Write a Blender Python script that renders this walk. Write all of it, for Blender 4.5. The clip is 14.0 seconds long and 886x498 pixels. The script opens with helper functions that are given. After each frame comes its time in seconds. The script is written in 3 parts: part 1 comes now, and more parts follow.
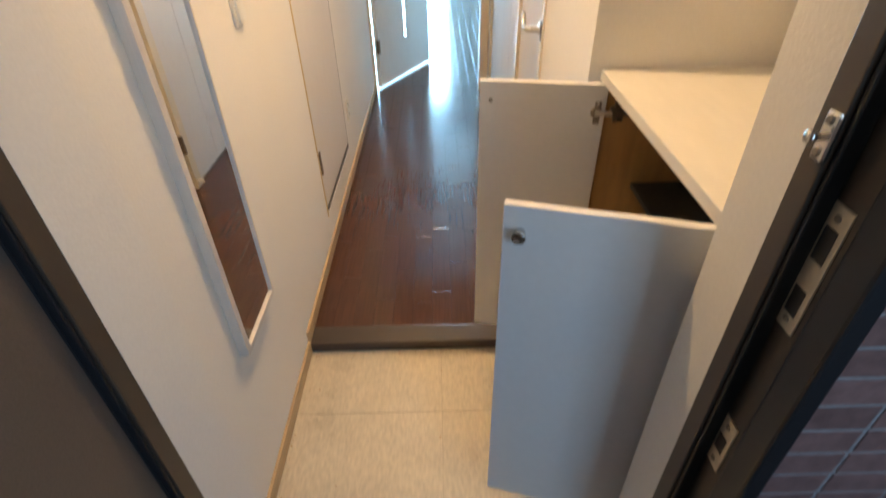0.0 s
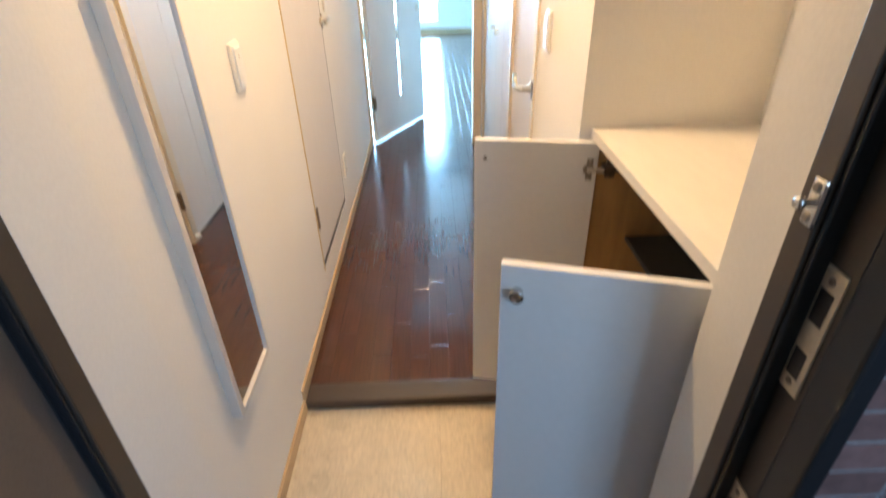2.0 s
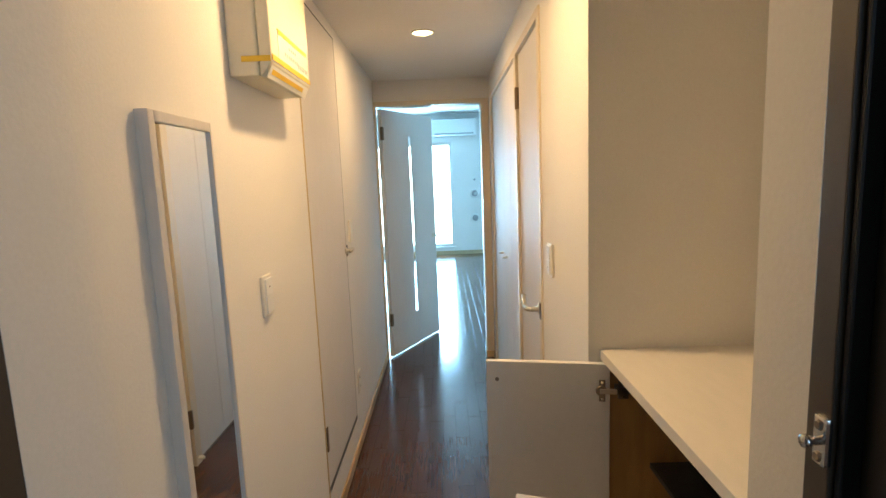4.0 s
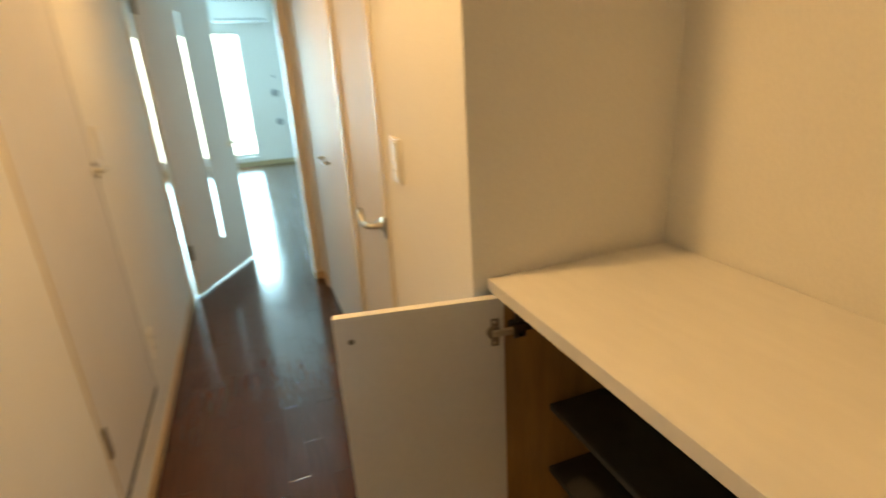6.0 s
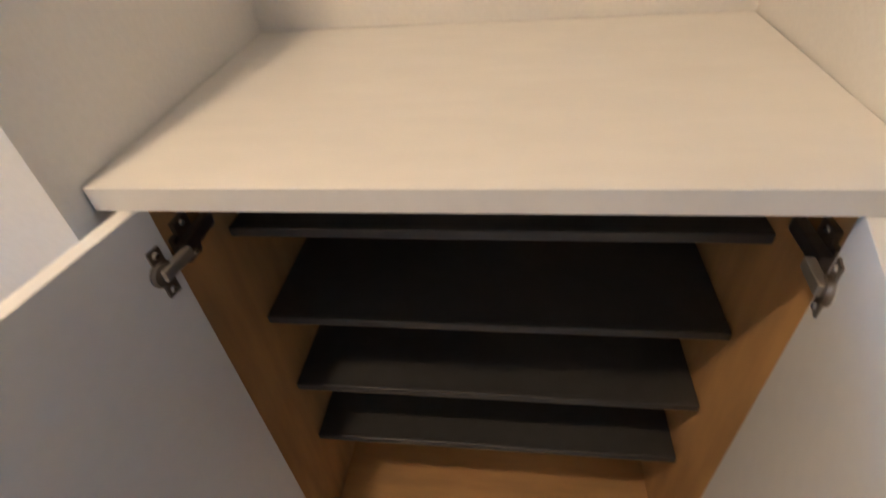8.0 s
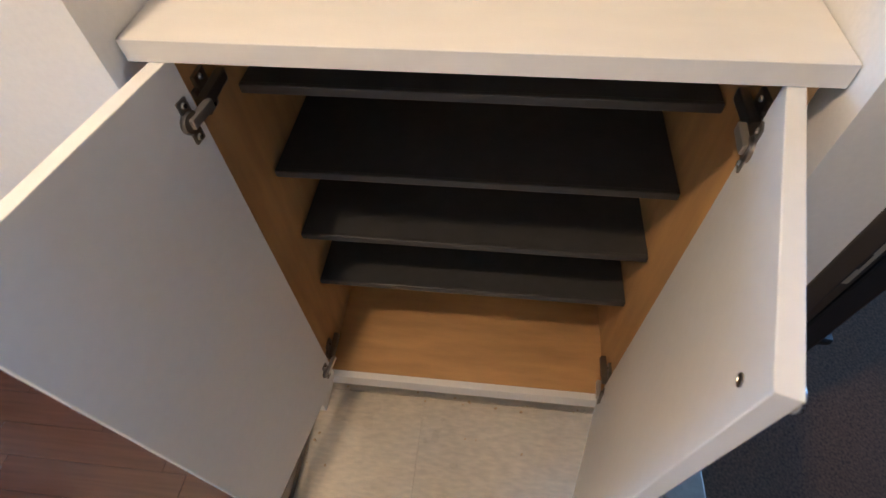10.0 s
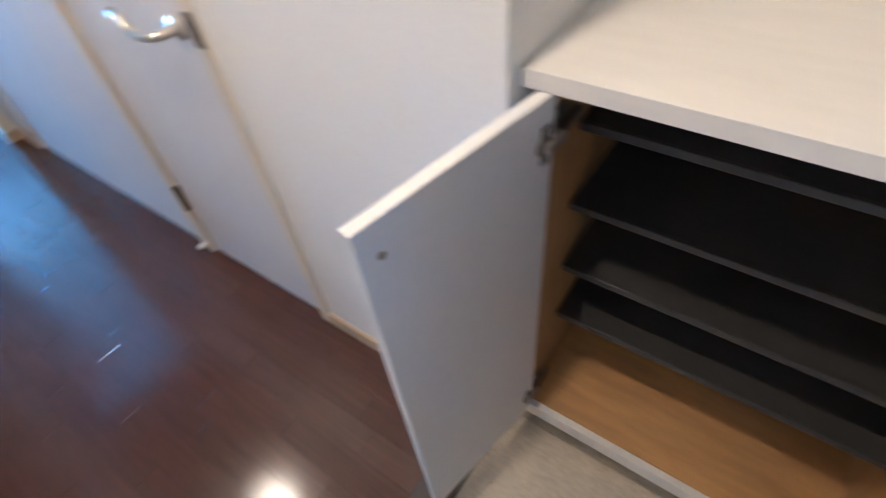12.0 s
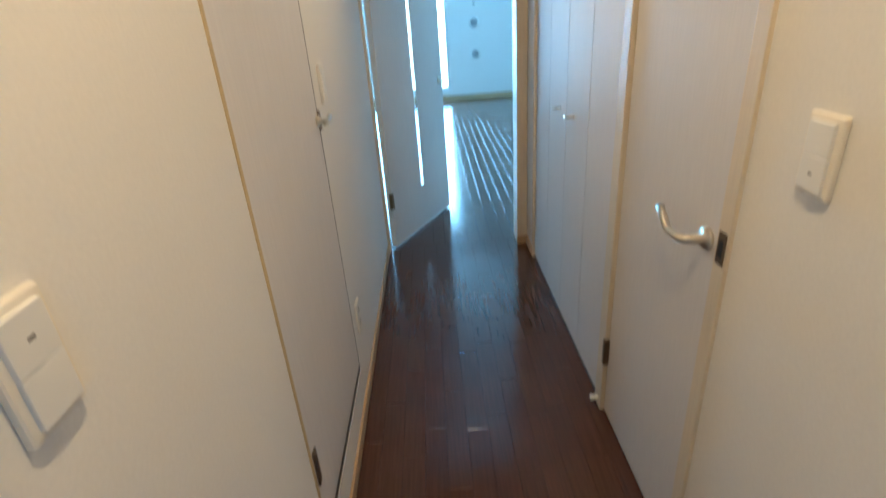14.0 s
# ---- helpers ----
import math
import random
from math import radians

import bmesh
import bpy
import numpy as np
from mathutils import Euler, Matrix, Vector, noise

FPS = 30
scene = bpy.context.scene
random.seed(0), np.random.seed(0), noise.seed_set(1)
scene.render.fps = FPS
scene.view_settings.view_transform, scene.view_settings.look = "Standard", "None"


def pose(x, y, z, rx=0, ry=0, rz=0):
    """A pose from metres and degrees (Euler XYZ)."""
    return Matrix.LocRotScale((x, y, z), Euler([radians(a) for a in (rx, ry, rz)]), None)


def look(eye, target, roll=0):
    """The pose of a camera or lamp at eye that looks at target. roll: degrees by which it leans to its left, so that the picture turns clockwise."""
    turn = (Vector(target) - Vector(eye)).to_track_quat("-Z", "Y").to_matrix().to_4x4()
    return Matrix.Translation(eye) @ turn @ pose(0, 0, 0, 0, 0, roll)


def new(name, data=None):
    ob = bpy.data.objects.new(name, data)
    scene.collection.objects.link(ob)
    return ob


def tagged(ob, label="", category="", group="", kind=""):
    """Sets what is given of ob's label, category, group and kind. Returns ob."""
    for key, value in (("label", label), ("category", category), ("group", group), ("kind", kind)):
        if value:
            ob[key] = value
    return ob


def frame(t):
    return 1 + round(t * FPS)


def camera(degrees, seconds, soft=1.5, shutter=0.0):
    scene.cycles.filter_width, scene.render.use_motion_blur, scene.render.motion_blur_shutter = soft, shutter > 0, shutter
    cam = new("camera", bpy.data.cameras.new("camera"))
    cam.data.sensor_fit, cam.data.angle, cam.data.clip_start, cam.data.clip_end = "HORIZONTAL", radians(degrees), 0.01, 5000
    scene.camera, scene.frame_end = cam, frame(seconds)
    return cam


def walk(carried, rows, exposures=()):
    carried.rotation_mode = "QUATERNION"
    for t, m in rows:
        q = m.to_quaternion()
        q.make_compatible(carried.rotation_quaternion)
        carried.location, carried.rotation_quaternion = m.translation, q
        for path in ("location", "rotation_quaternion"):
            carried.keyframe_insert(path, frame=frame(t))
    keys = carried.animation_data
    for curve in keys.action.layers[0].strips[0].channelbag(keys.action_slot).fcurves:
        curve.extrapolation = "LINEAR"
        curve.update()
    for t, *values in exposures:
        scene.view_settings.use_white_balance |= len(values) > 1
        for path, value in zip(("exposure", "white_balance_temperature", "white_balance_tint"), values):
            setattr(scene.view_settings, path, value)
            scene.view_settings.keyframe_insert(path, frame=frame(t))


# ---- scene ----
cam = camera(81.8, 14.0, shutter=0.6)
PATH = [
    (0, (0.281, 0.699, 1.383), (0.281, 2.305, 0.192), -1.4),
    (0.5, (0.279, 0.718, 1.362), (0.293, 2.143, -0.042), -2.1),
    (1, (0.278, 0.717, 1.364), (0.309, 2.071, -0.107), -2.2),
    (1.5, (0.277, 0.718, 1.376), (0.308, 2.189, 0.022), -2.1),
    (2, (0.279, 0.708, 1.401), (0.3, 2.419, 0.365), -1.7),
    (2.5, (0.288, 0.694, 1.426), (0.28, 2.579, 0.759), -2.3),
    (2.7, (0.281, 0.673, 1.446), (0.278, 2.605, 0.928), -1.7),
    (4.8, (0.302, 0.704, 1.418), (0.279, 2.687, 1.16), -2.8),
    (5, (0.304, 0.737, 1.407), (0.282, 2.712, 1.089), -3.0),
    (5.5, (0.285, 0.94, 1.368), (0.473, 2.874, 0.892), -3.2),
    (6, (0.299, 1.151, 1.363), (0.941, 2.924, 0.698), -3.5),
    (6.5, (0.367, 1.387, 1.323), (1.383, 2.867, 0.441), -5.1),
    (7, (0.381, 1.516, 1.265), (1.796, 2.532, 0.282), -6.8),
    (7.5, (0.343, 1.592, 1.239), (1.922, 2.052, 0.1), -6.3),
    (8, (0.341, 1.593, 1.209), (1.846, 1.858, -0.082), -5.5),
    (8.5, (0.344, 1.603, 1.191), (1.675, 1.783, -0.291), -3.9),
    (8.7, (0.339, 1.605, 1.191), (1.626, 1.77, -0.332), -3.6),
    (10.8, (0.219, 1.579, 1.288), (1.367, 1.793, -0.335), -2.8),
    (11, (0.218, 1.581, 1.288), (1.383, 1.837, -0.317), -3.6),
    (11.5, (0.207, 1.632, 1.282), (1.37, 2.108, -0.274), -5.3),
    (12, (0.185, 1.709, 1.292), (1.205, 2.58, -0.191), -7.8),
    (12.5, (0.147, 1.76, 1.297), (0.782, 2.985, -0.151), -8.3),
    (13, (0.131, 1.75, 1.295), (0.328, 3.165, -0.105), -7.7),
    (13.5, (0.127, 1.752, 1.318), (0.139, 3.378, 0.154), -6.2),
    (14, (0.114, 1.743, 1.368), (0.119, 3.553, 0.517), -4.2),
]
EXPOSURES = [
    (0.0, 0.55, 8300, 11), (0.6, 1.0, 7700, 10), (1.5, 1.0, 7400, 11), (2.2, 0.7, 7800, 11), (2.7, 0.3, 8100, 10), (4.8, -0.15, 9000, 9), (5.5, -0.1, 10300, 9), (6.0, -0.1, 13000, 9),
    (6.5, -0.3, 27000, 18), (7.0, 0.05, 28000, 8), (7.4, 0.15, 9500, 10), (7.8, 0.2, 5950, 10), (8.7, 0.3, 5800, 10), (10.8, 0.6, 5600, 10),
    (11.5, 0.6, 5200, 9), (12.0, 0.5, 5050, 9), (12.4, 0.4, 5550, 7), (13.0, 0.35, 7000, 9), (13.5, 0.22, 6000, 5), (14.0, -0.25, 6600, 3),
]
walk(cam, [(t, look(eye, target, roll)) for t, eye, target, roll in PATH], EXPOSURES)

# ---- light ----
world = bpy.data.worlds.new("sky")
scene.world = world
world.use_nodes = True
wn = world.node_tree
sky = wn.nodes.new("ShaderNodeTexSky")
sky.sky_type, sky.sun_disc = "NISHITA", False
sky.sun_elevation, sky.sun_rotation = radians(58), radians(12)
wn.links.new(sky.outputs[0], wn.nodes["Background"].inputs[0])
wn.nodes["Background"].inputs[1].default_value = 0.06


def lamp(name, kind, m, energy, colour, **settings):
    data = bpy.data.lights.new(name, kind)
    data.energy, data.color = energy, colour
    if kind == "SUN":
        data.angle = settings["angle"]
    if kind == "AREA":
        data.shape, data.size, data.size_y = settings["shape"], settings["size"], settings.get("size_y", settings["size"])
        data.spread = settings.get("spread", math.pi)
    ob = new(name, data)
    ob.matrix_world = m
    return ob


WARM = (1.0, 0.71, 0.43)
lamp("sun", "SUN", look((0, 30, 50), (0.8, 0, 0)), 3.0, (1.0, 0.95, 0.88), angle=radians(0.5))
lamp("hall_downlight_lamp", "AREA", look((0.213, 3.43, 2.165), (0.213, 3.43, 0)), 6.0, WARM, shape="DISK", size=0.085)
lamp("entrance_downlight_lamp", "AREA", look((0.21, 2.07, 2.165), (0.21, 2.07, 0)), 10.0, WARM, shape="DISK", size=0.085)
lamp("window_daylight", "AREA", look((-0.4, 10.33, 1.1), (-0.4, 0, 1.0)), 370.0, (0.17, 0.53, 1.0), shape="RECTANGLE", size=1.7, size_y=1.9)
lamp("corridor_daylight", "AREA", look((1.3, -0.72, 1.67), (0.3, 1.6, 0.9)), 17.0, (0.31, 0.58, 1.0), shape="RECTANGLE", size=0.6, size_y=1.3)

# ---- materials ----


def material(name, base, rough=0.6, metal=0.0, grain=0.0, grain_scale=40.0, stretch=(1, 1, 1), stain=0.0, stain_scale=2.0,
             bump=0.0, bump_scale=200.0, vary=0.0, coat=0.0, dark=None, rough_vary=0.0, specular=0.5):
    """A surface: base colour with grain and broad stains, fine relief, and a shade of its own for each piece."""
    mat = bpy.data.materials.new(name)
    mat.use_nodes = True
    nt = mat.node_tree
    b = nt.nodes["Principled BSDF"]
    b.inputs["Roughness"].default_value, b.inputs["Metallic"].default_value = rough, metal
    b.inputs["Coat Weight"].default_value, b.inputs["Coat Roughness"].default_value = coat, 0.08
    b.inputs["Specular IOR Level"].default_value = specular
    link = nt.links.new
    coords = nt.nodes.new("ShaderNodeTexCoord")
    mp = nt.nodes.new("ShaderNodeMapping")
    mp.inputs["Scale"].default_value = stretch
    link(coords.outputs["Object"], mp.inputs[0])
    where = mp.outputs[0]
    rnd = None
    if vary:
        info = nt.nodes.new("ShaderNodeObjectInfo")
        rnd = info.outputs["Random"]
        add = nt.nodes.new("ShaderNodeVectorMath")
        add.operation = "MULTIPLY_ADD"
        comb = nt.nodes.new("ShaderNodeCombineXYZ")
        for i in range(3):
            link(rnd, comb.inputs[i])
        add.inputs[1].default_value = (37.0, 53.0, 17.0)
        link(comb.outputs[0], add.inputs[0])
        link(where, add.inputs[2])
        where = add.outputs[0]

    def tone(scale, amount, detail, source):
        tex = nt.nodes.new("ShaderNodeTexNoise")
        tex.inputs["Scale"].default_value, tex.inputs["Detail"].default_value = scale, detail
        link(source, tex.inputs["Vector"])
        ramp = nt.nodes.new("ShaderNodeMapRange")
        ramp.inputs[1].default_value, ramp.inputs[2].default_value = 0.3, 0.7
        ramp.inputs[3].default_value, ramp.inputs[4].default_value = 1 - amount, 1 + amount
        link(tex.outputs[0], ramp.inputs[0])
        return tex.outputs[0], ramp.outputs[0]

    factor = None

    def times(value):
        nonlocal factor
        if factor is None:
            factor = value
            return
        m = nt.nodes.new("ShaderNodeMath")
        m.operation = "MULTIPLY"
        link(factor, m.inputs[0]), link(value, m.inputs[1])
        factor = m.outputs[0]

    if grain:
        times(tone(grain_scale, grain, 6, where)[1])
    if stain:
        times(tone(stain_scale, stain, 3, coords.outputs["Object"])[1])
    if vary:
        ramp = nt.nodes.new("ShaderNodeMapRange")
        ramp.inputs[3].default_value, ramp.inputs[4].default_value = 1 - vary, 1 + vary
        link(rnd, ramp.inputs[0])
        times(ramp.outputs[0])
    if factor is None:
        b.inputs["Base Color"].default_value = (*base, 1)
    elif dark:
        mix = nt.nodes.new("ShaderNodeMix")
        mix.data_type = "RGBA"
        mix.inputs[6].default_value, mix.inputs[7].default_value = (*dark, 1), (*base, 1)
        rng = nt.nodes.new("ShaderNodeMapRange")
        rng.inputs[1].default_value, rng.inputs[2].default_value = 0.5, 1.25
        link(factor, rng.inputs[0]), link(rng.outputs[0], mix.inputs[0]), link(mix.outputs[2], b.inputs["Base Color"])
    else:
        sc = nt.nodes.new("ShaderNodeVectorMath")
        sc.operation = "SCALE"
        sc.inputs[0].default_value = base
        link(factor, sc.inputs["Scale"]), link(sc.outputs[0], b.inputs["Base Color"])
    if rough_vary:
        _, r = tone(6.0, rough_vary, 4, coords.outputs["Object"])
        m = nt.nodes.new("ShaderNodeMath")
        m.operation = "MULTIPLY"
        m.inputs[1].default_value = rough
        link(r, m.inputs[0]), link(m.outputs[0], b.inputs["Roughness"])
    if bump:
        tex, _ = tone(bump_scale, 0.1, 4, where)
        bp = nt.nodes.new("ShaderNodeBump")
        bp.inputs["Strength"].default_value, bp.inputs["Distance"].default_value = bump, 0.002
        link(tex, bp.inputs["Height"]), link(bp.outputs[0], b.inputs["Normal"])
    return mat


WALL = material("white_wallpaper", (0.80, 0.785, 0.755), 0.85, grain=0.02, grain_scale=150, stain=0.025, stain_scale=1.5, bump=0.2, bump_scale=150)
CEIL = material("ceiling_paper", (0.80, 0.79, 0.77), 0.9, grain=0.02, grain_scale=120, stain=0.02, bump=0.3, bump_scale=150)
DOORW = material("white_woodgrain_sheet", (0.71, 0.685, 0.67), 0.58, grain=0.03, grain_scale=30, stretch=(6, 6, 0.35), stain=0.02, bump=0.06, bump_scale=120, specular=0.3)
CASING = material("beige_casing_sheet", (0.72, 0.63, 0.50), 0.45, grain=0.04, grain_scale=25, stretch=(6, 6, 0.4), stain=0.03)
TRIMD = material("tan_edge_strip", (0.56, 0.42, 0.22), 0.5, grain=0.06, grain_scale=30, stretch=(6, 6, 0.4), stain=0.05)
SKIRT = material("tan_wood_skirting", (0.52, 0.37, 0.22), 0.5, grain=0.12, grain_scale=30, stretch=(1, 0.15, 6), stain=0.08)
FLOORW = material("red_brown_floorboard", (0.078, 0.029, 0.016), 0.16, grain=0.18, grain_scale=26, stretch=(5, 0.22, 1), stain=0.08, stain_scale=5,
                  vary=0.05, rough_vary=0.1, specular=0.75)
JOINT = material("floor_joint", (0.066, 0.024, 0.016), 0.4, stain=0.1)
TILE = material("cream_vinyl_tile", (0.63, 0.55, 0.43), 0.33, grain=0.11, grain_scale=120, stretch=(1, 0.3, 1), stain=0.06, stain_scale=6, vary=0.02, bump=0.22, bump_scale=110, rough_vary=0.2)
GROUT = material("tile_joint", (0.50, 0.42, 0.32), 0.7, stain=0.1)
KERB = material("dark_step_edge", (0.062, 0.045, 0.037), 0.35, grain=0.12, grain_scale=20, stretch=(0.3, 4, 4), stain=0.1)
LAMIN = material("white_melamine", (0.79, 0.77, 0.74), 0.38, grain=0.025, grain_scale=18, stretch=(2, 0.5, 1), stain=0.02, bump=0.03, bump_scale=90)
DOORC = material("white_cabinet_board", (0.78, 0.77, 0.755), 0.4, grain=0.015, grain_scale=60, stain=0.015, bump=0.03)
PLY = material("orange_plywood", (0.48, 0.275, 0.11), 0.45, grain=0.2, grain_scale=11, stretch=(2.4, 0.4, 0.4), stain=0.1, stain_scale=3, bump=0.05)
SHELF = material("black_plastic_shelf", (0.044, 0.043, 0.043), 0.38, grain=0.1, stain=0.1, bump=0.1, bump_scale=150)
STEEL = material("nickel_steel", (0.62, 0.60, 0.57), 0.25, 1.0, grain=0.05, stain=0.08)
NICKEL = material("bright_nickel", (0.58, 0.55, 0.51), 0.28, 0.85, stain=0.06, stain_scale=30)
STRIKE = material("scratched_strike_steel", (0.60, 0.53, 0.42), 0.5, 0.35, grain=0.08, grain_scale=60, stain=0.12, stain_scale=25)
DSTEEL = material("dull_hinge_steel", (0.27, 0.24, 0.21), 0.35, 1.0, grain=0.08, stain=0.15)
BRONZE = material("bronze_hinge", (0.20, 0.14, 0.09), 0.4, 0.8, stain=0.15)
SATIN = material("satin_champagne_handle", (0.72, 0.66, 0.56), 0.3, 1.0, stain=0.05)
FRAMEB = material("dark_brown_door_frame", (0.065, 0.05, 0.038), 0.5, grain=0.05, grain_scale=200, stain=0.08)
LEAFB = material("brown_entrance_leaf", (0.115, 0.095, 0.08), 0.55, grain=0.08, grain_scale=260, stain=0.06, bump=0.2, bump_scale=300)
# gasket rubber; on the frame's outer lip the blue-black stands in for cool light
NAVY = material("black_gasket_and_cool_lip_tint", (0.012, 0.014, 0.018), 0.45, stain=0.2)
BRICK = material("dark_red_brick_tile", (0.22, 0.12, 0.112), 0.5, grain=0.2, grain_scale=50, vary=0.18, stain=0.1, bump=0.3, bump_scale=120)
MORTAR = material("grey_mortar", (0.30, 0.29, 0.30), 0.9, grain=0.12, grain_scale=90, stain=0.15, bump=0.4)
CONCR = material("dark_corridor_floor", (0.10, 0.057, 0.032), 0.8, grain=0.5, grain_scale=160, stain=0.12, bump=0.4, bump_scale=160)
PAINTC = material("corridor_paint", (0.55, 0.44, 0.42), 0.8, grain=0.05, stain=0.08, bump=0.3)
PLAST = material("ivory_switch_plastic", (0.80, 0.76, 0.68), 0.35, stain=0.02)
WHITEP = material("white_plastic", (0.80, 0.80, 0.78), 0.35, stain=0.02)
BOXP = material("aged_ivory_plastic", (0.76, 0.70, 0.55), 0.4, stain=0.04, stain_scale=8)
TAPE = material("yellow_tape", (0.80, 0.52, 0.06), 0.5, stain=0.06, stain_scale=20)
PAPER = material("white_paper", (0.82, 0.80, 0.74), 0.7, stain=0.03)
INK = material("grey_ink", (0.12, 0.11, 0.10), 0.7, stain=0.1)
GREYD = material("grey_grille", (0.33, 0.34, 0.35), 0.5, stain=0.1)
# plastic of the box; also the painted dark of gaps, holes and slots
BLACKP = material("black_plastic_and_gap_shade", (0.012, 0.012, 0.013), 0.45, stain=0.2)
MIRFR = material("pale_grey_mirror_frame", (0.66, 0.62, 0.58), 0.4, grain=0.03, grain_scale=40, stretch=(5, 5, 0.4), stain=0.02)
MIRROR = material("silvered_glass", (0.88, 0.90, 0.90), 0.015, 1.0)
SILL = material("worn_sill_metal", (0.30, 0.265, 0.22), 0.4, 0.6, grain=0.1, grain_scale=60, stain=0.15, stain_scale=8)


def glow(name, colour, strength):
    mat = bpy.data.materials.new(name)
    mat.use_nodes = True
    b = mat.node_tree.nodes["Principled BSDF"]
    b.inputs["Base Color"].default_value = (0.8, 0.8, 0.8, 1)
    b.inputs["Emission Color"].default_value, b.inputs["Emission Strength"].default_value = (*colour, 1), strength
    return mat


LAMPGLOW = glow("downlight_glow", (1.0, 0.78, 0.5), 14.0)
DISTANCE = glow("bright_sky_backdrop", (0.50, 0.80, 1.0), 11.0)


def glass(name):
    mat = bpy.data.materials.new(name)
    mat.use_nodes = True
    nt = mat.node_tree
    nt.nodes.remove(nt.nodes["Principled BSDF"])
    out = nt.nodes["Material Output"]
    clear, gloss, mix = nt.nodes.new("ShaderNodeBsdfTransparent"), nt.nodes.new("ShaderNodeBsdfGlossy"), nt.nodes.new("ShaderNodeMixShader")
    gloss.inputs["Roughness"].default_value = 0.03
    mix.inputs[0].default_value = 0.06
    nt.links.new(clear.outputs[0], mix.inputs[1]), nt.links.new(gloss.outputs[0], mix.inputs[2])
    nt.links.new(mix.outputs[0], out.inputs[0])
    return mat


CLEAR = glass("window_glass")

# ---- building helpers ----


def thing(name, base, label="", category="", group="", kind=""):
    """An Empty at a thing's base; its parts are given in world metres."""
    ob = new(name)
    ob.location = base
    ob.empty_display_size = 0.05
    return tagged(ob, label, category, group, kind)


def part(name, bm, mat, parent=None, label="", smooth=False):
    me = bpy.data.meshes.new(name)
    bm.to_mesh(me)
    bm.free()
    if smooth:
        for p in me.polygons:
            p.use_smooth = True
    me.materials.append(mat)
    ob = new(name, me)
    if parent is not None:
        ob.parent = parent
        if parent.parent is None:
            ob.matrix_parent_inverse = Matrix.Translation(parent.location).inverted()
    if label:
        ob["label"] = label
    return ob


def box(x0, x1, y0, y1, z0, z1, bevel=0.0, bm=None, m=None, segments=2):
    """A box between two corners, its edges rounded; added to bm where one is given."""
    b = bmesh.new()
    bmesh.ops.create_cube(b, size=1.0)
    bmesh.ops.transform(b, matrix=Matrix.Translation(((x0 + x1) / 2, (y0 + y1) / 2, (z0 + z1) / 2)) @ Matrix.Diagonal((x1 - x0, y1 - y0, z1 - z0, 1)), verts=b.verts)
    if bevel:
        bmesh.ops.bevel(b, geom=b.edges[:], offset=bevel, segments=segments, affect="EDGES", profile=0.6)
    if m is not None:
        bmesh.ops.transform(b, matrix=m, verts=b.verts)
    return b if bm is None else merge(bm, b)


def merge(bm, other):
    me = bpy.data.meshes.new("joined")
    other.to_mesh(me)
    other.free()
    bm.from_mesh(me)
    bpy.data.meshes.remove(me)
    return bm


def lathe(profile, m, steps=28):
    """A turned solid: radius and height pairs about the local z axis, set at the pose m."""
    bm = bmesh.new()
    rings = []
    for r, z in profile:
        if r < 1e-6:
            rings.append([bm.verts.new((0, 0, z))])
        else:
            rings.append([bm.verts.new((r * math.cos(2 * math.pi * i / steps), r * math.sin(2 * math.pi * i / steps), z)) for i in range(steps)])
    for a, b in zip(rings, rings[1:]):
        for i in range(steps):
            j = (i + 1) % steps
            loop = [v for v in (a[i % len(a)], a[j % len(a)], b[j % len(b)], b[i % len(b)])]
            loop = [v for k, v in enumerate(loop) if v not in loop[:k]]
            if len(loop) > 2:
                bm.faces.new(loop)
    bmesh.ops.recalc_face_normals(bm, faces=bm.faces)
    bmesh.ops.transform(bm, matrix=m, verts=bm.verts)
    return bm


def tube(points, radius, steps=10):
    """A bent round bar along the points, rounded off at its ends."""
    bm = bmesh.new()
    pts = [Vector(p) for p in points]
    rings = []
    for i, p in enumerate(pts):
        d = (pts[min(i + 1, len(pts) - 1)] - pts[max(i - 1, 0)]).normalized()
        q = d.to_track_quat("Z", "Y")
        rings.append([bm.verts.new(p + q @ Vector((radius * math.cos(2 * math.pi * k / steps), radius * math.sin(2 * math.pi * k / steps), 0))) for k in range(steps)])
    for a, b in zip(rings, rings[1:]):
        for k in range(steps):
            bm.faces.new((a[k], a[(k + 1) % steps], b[(k + 1) % steps], b[k]))
    bm.faces.new(rings[0][::-1]), bm.faces.new(rings[-1])
    bmesh.ops.recalc_face_normals(bm, faces=bm.faces)
    return bm


def bent(points, n=5):
    """The points with their corners rounded."""
    pts = [Vector(p) for p in points]
    out = [pts[0]]
    for a, b, c in zip(pts, pts[1:], pts[2:]):
        s, e = b.lerp(a, 0.45), b.lerp(c, 0.45)
        for i in range(n + 1):
            u = i / n
            out.append(s.lerp(b, u).lerp(b.lerp(e, u), u))
    return out + [pts[-1]]


def setting(name, boxes, mat, label="", bevel=0.0):
    bm = bmesh.new()
    for b in boxes:
        box(*b, bevel=bevel, bm=bm)
    return tagged(part(name, bm, mat), label, kind="structure")


# ---- structure: plan ----
L, R = -0.22, 0.655          # hall walls
LOW = -0.045                 # entrance floor
CEILING = 2.185
STEP = 2.0                   # y of the raised floor's edge
END = 4.67                   # wall at the hall's end
FAR = 10.35                  # window wall of the room
BACK = 1.115                 # back of the recess
NEAR, DEEP = 1.272, 1.978    # the recess along y

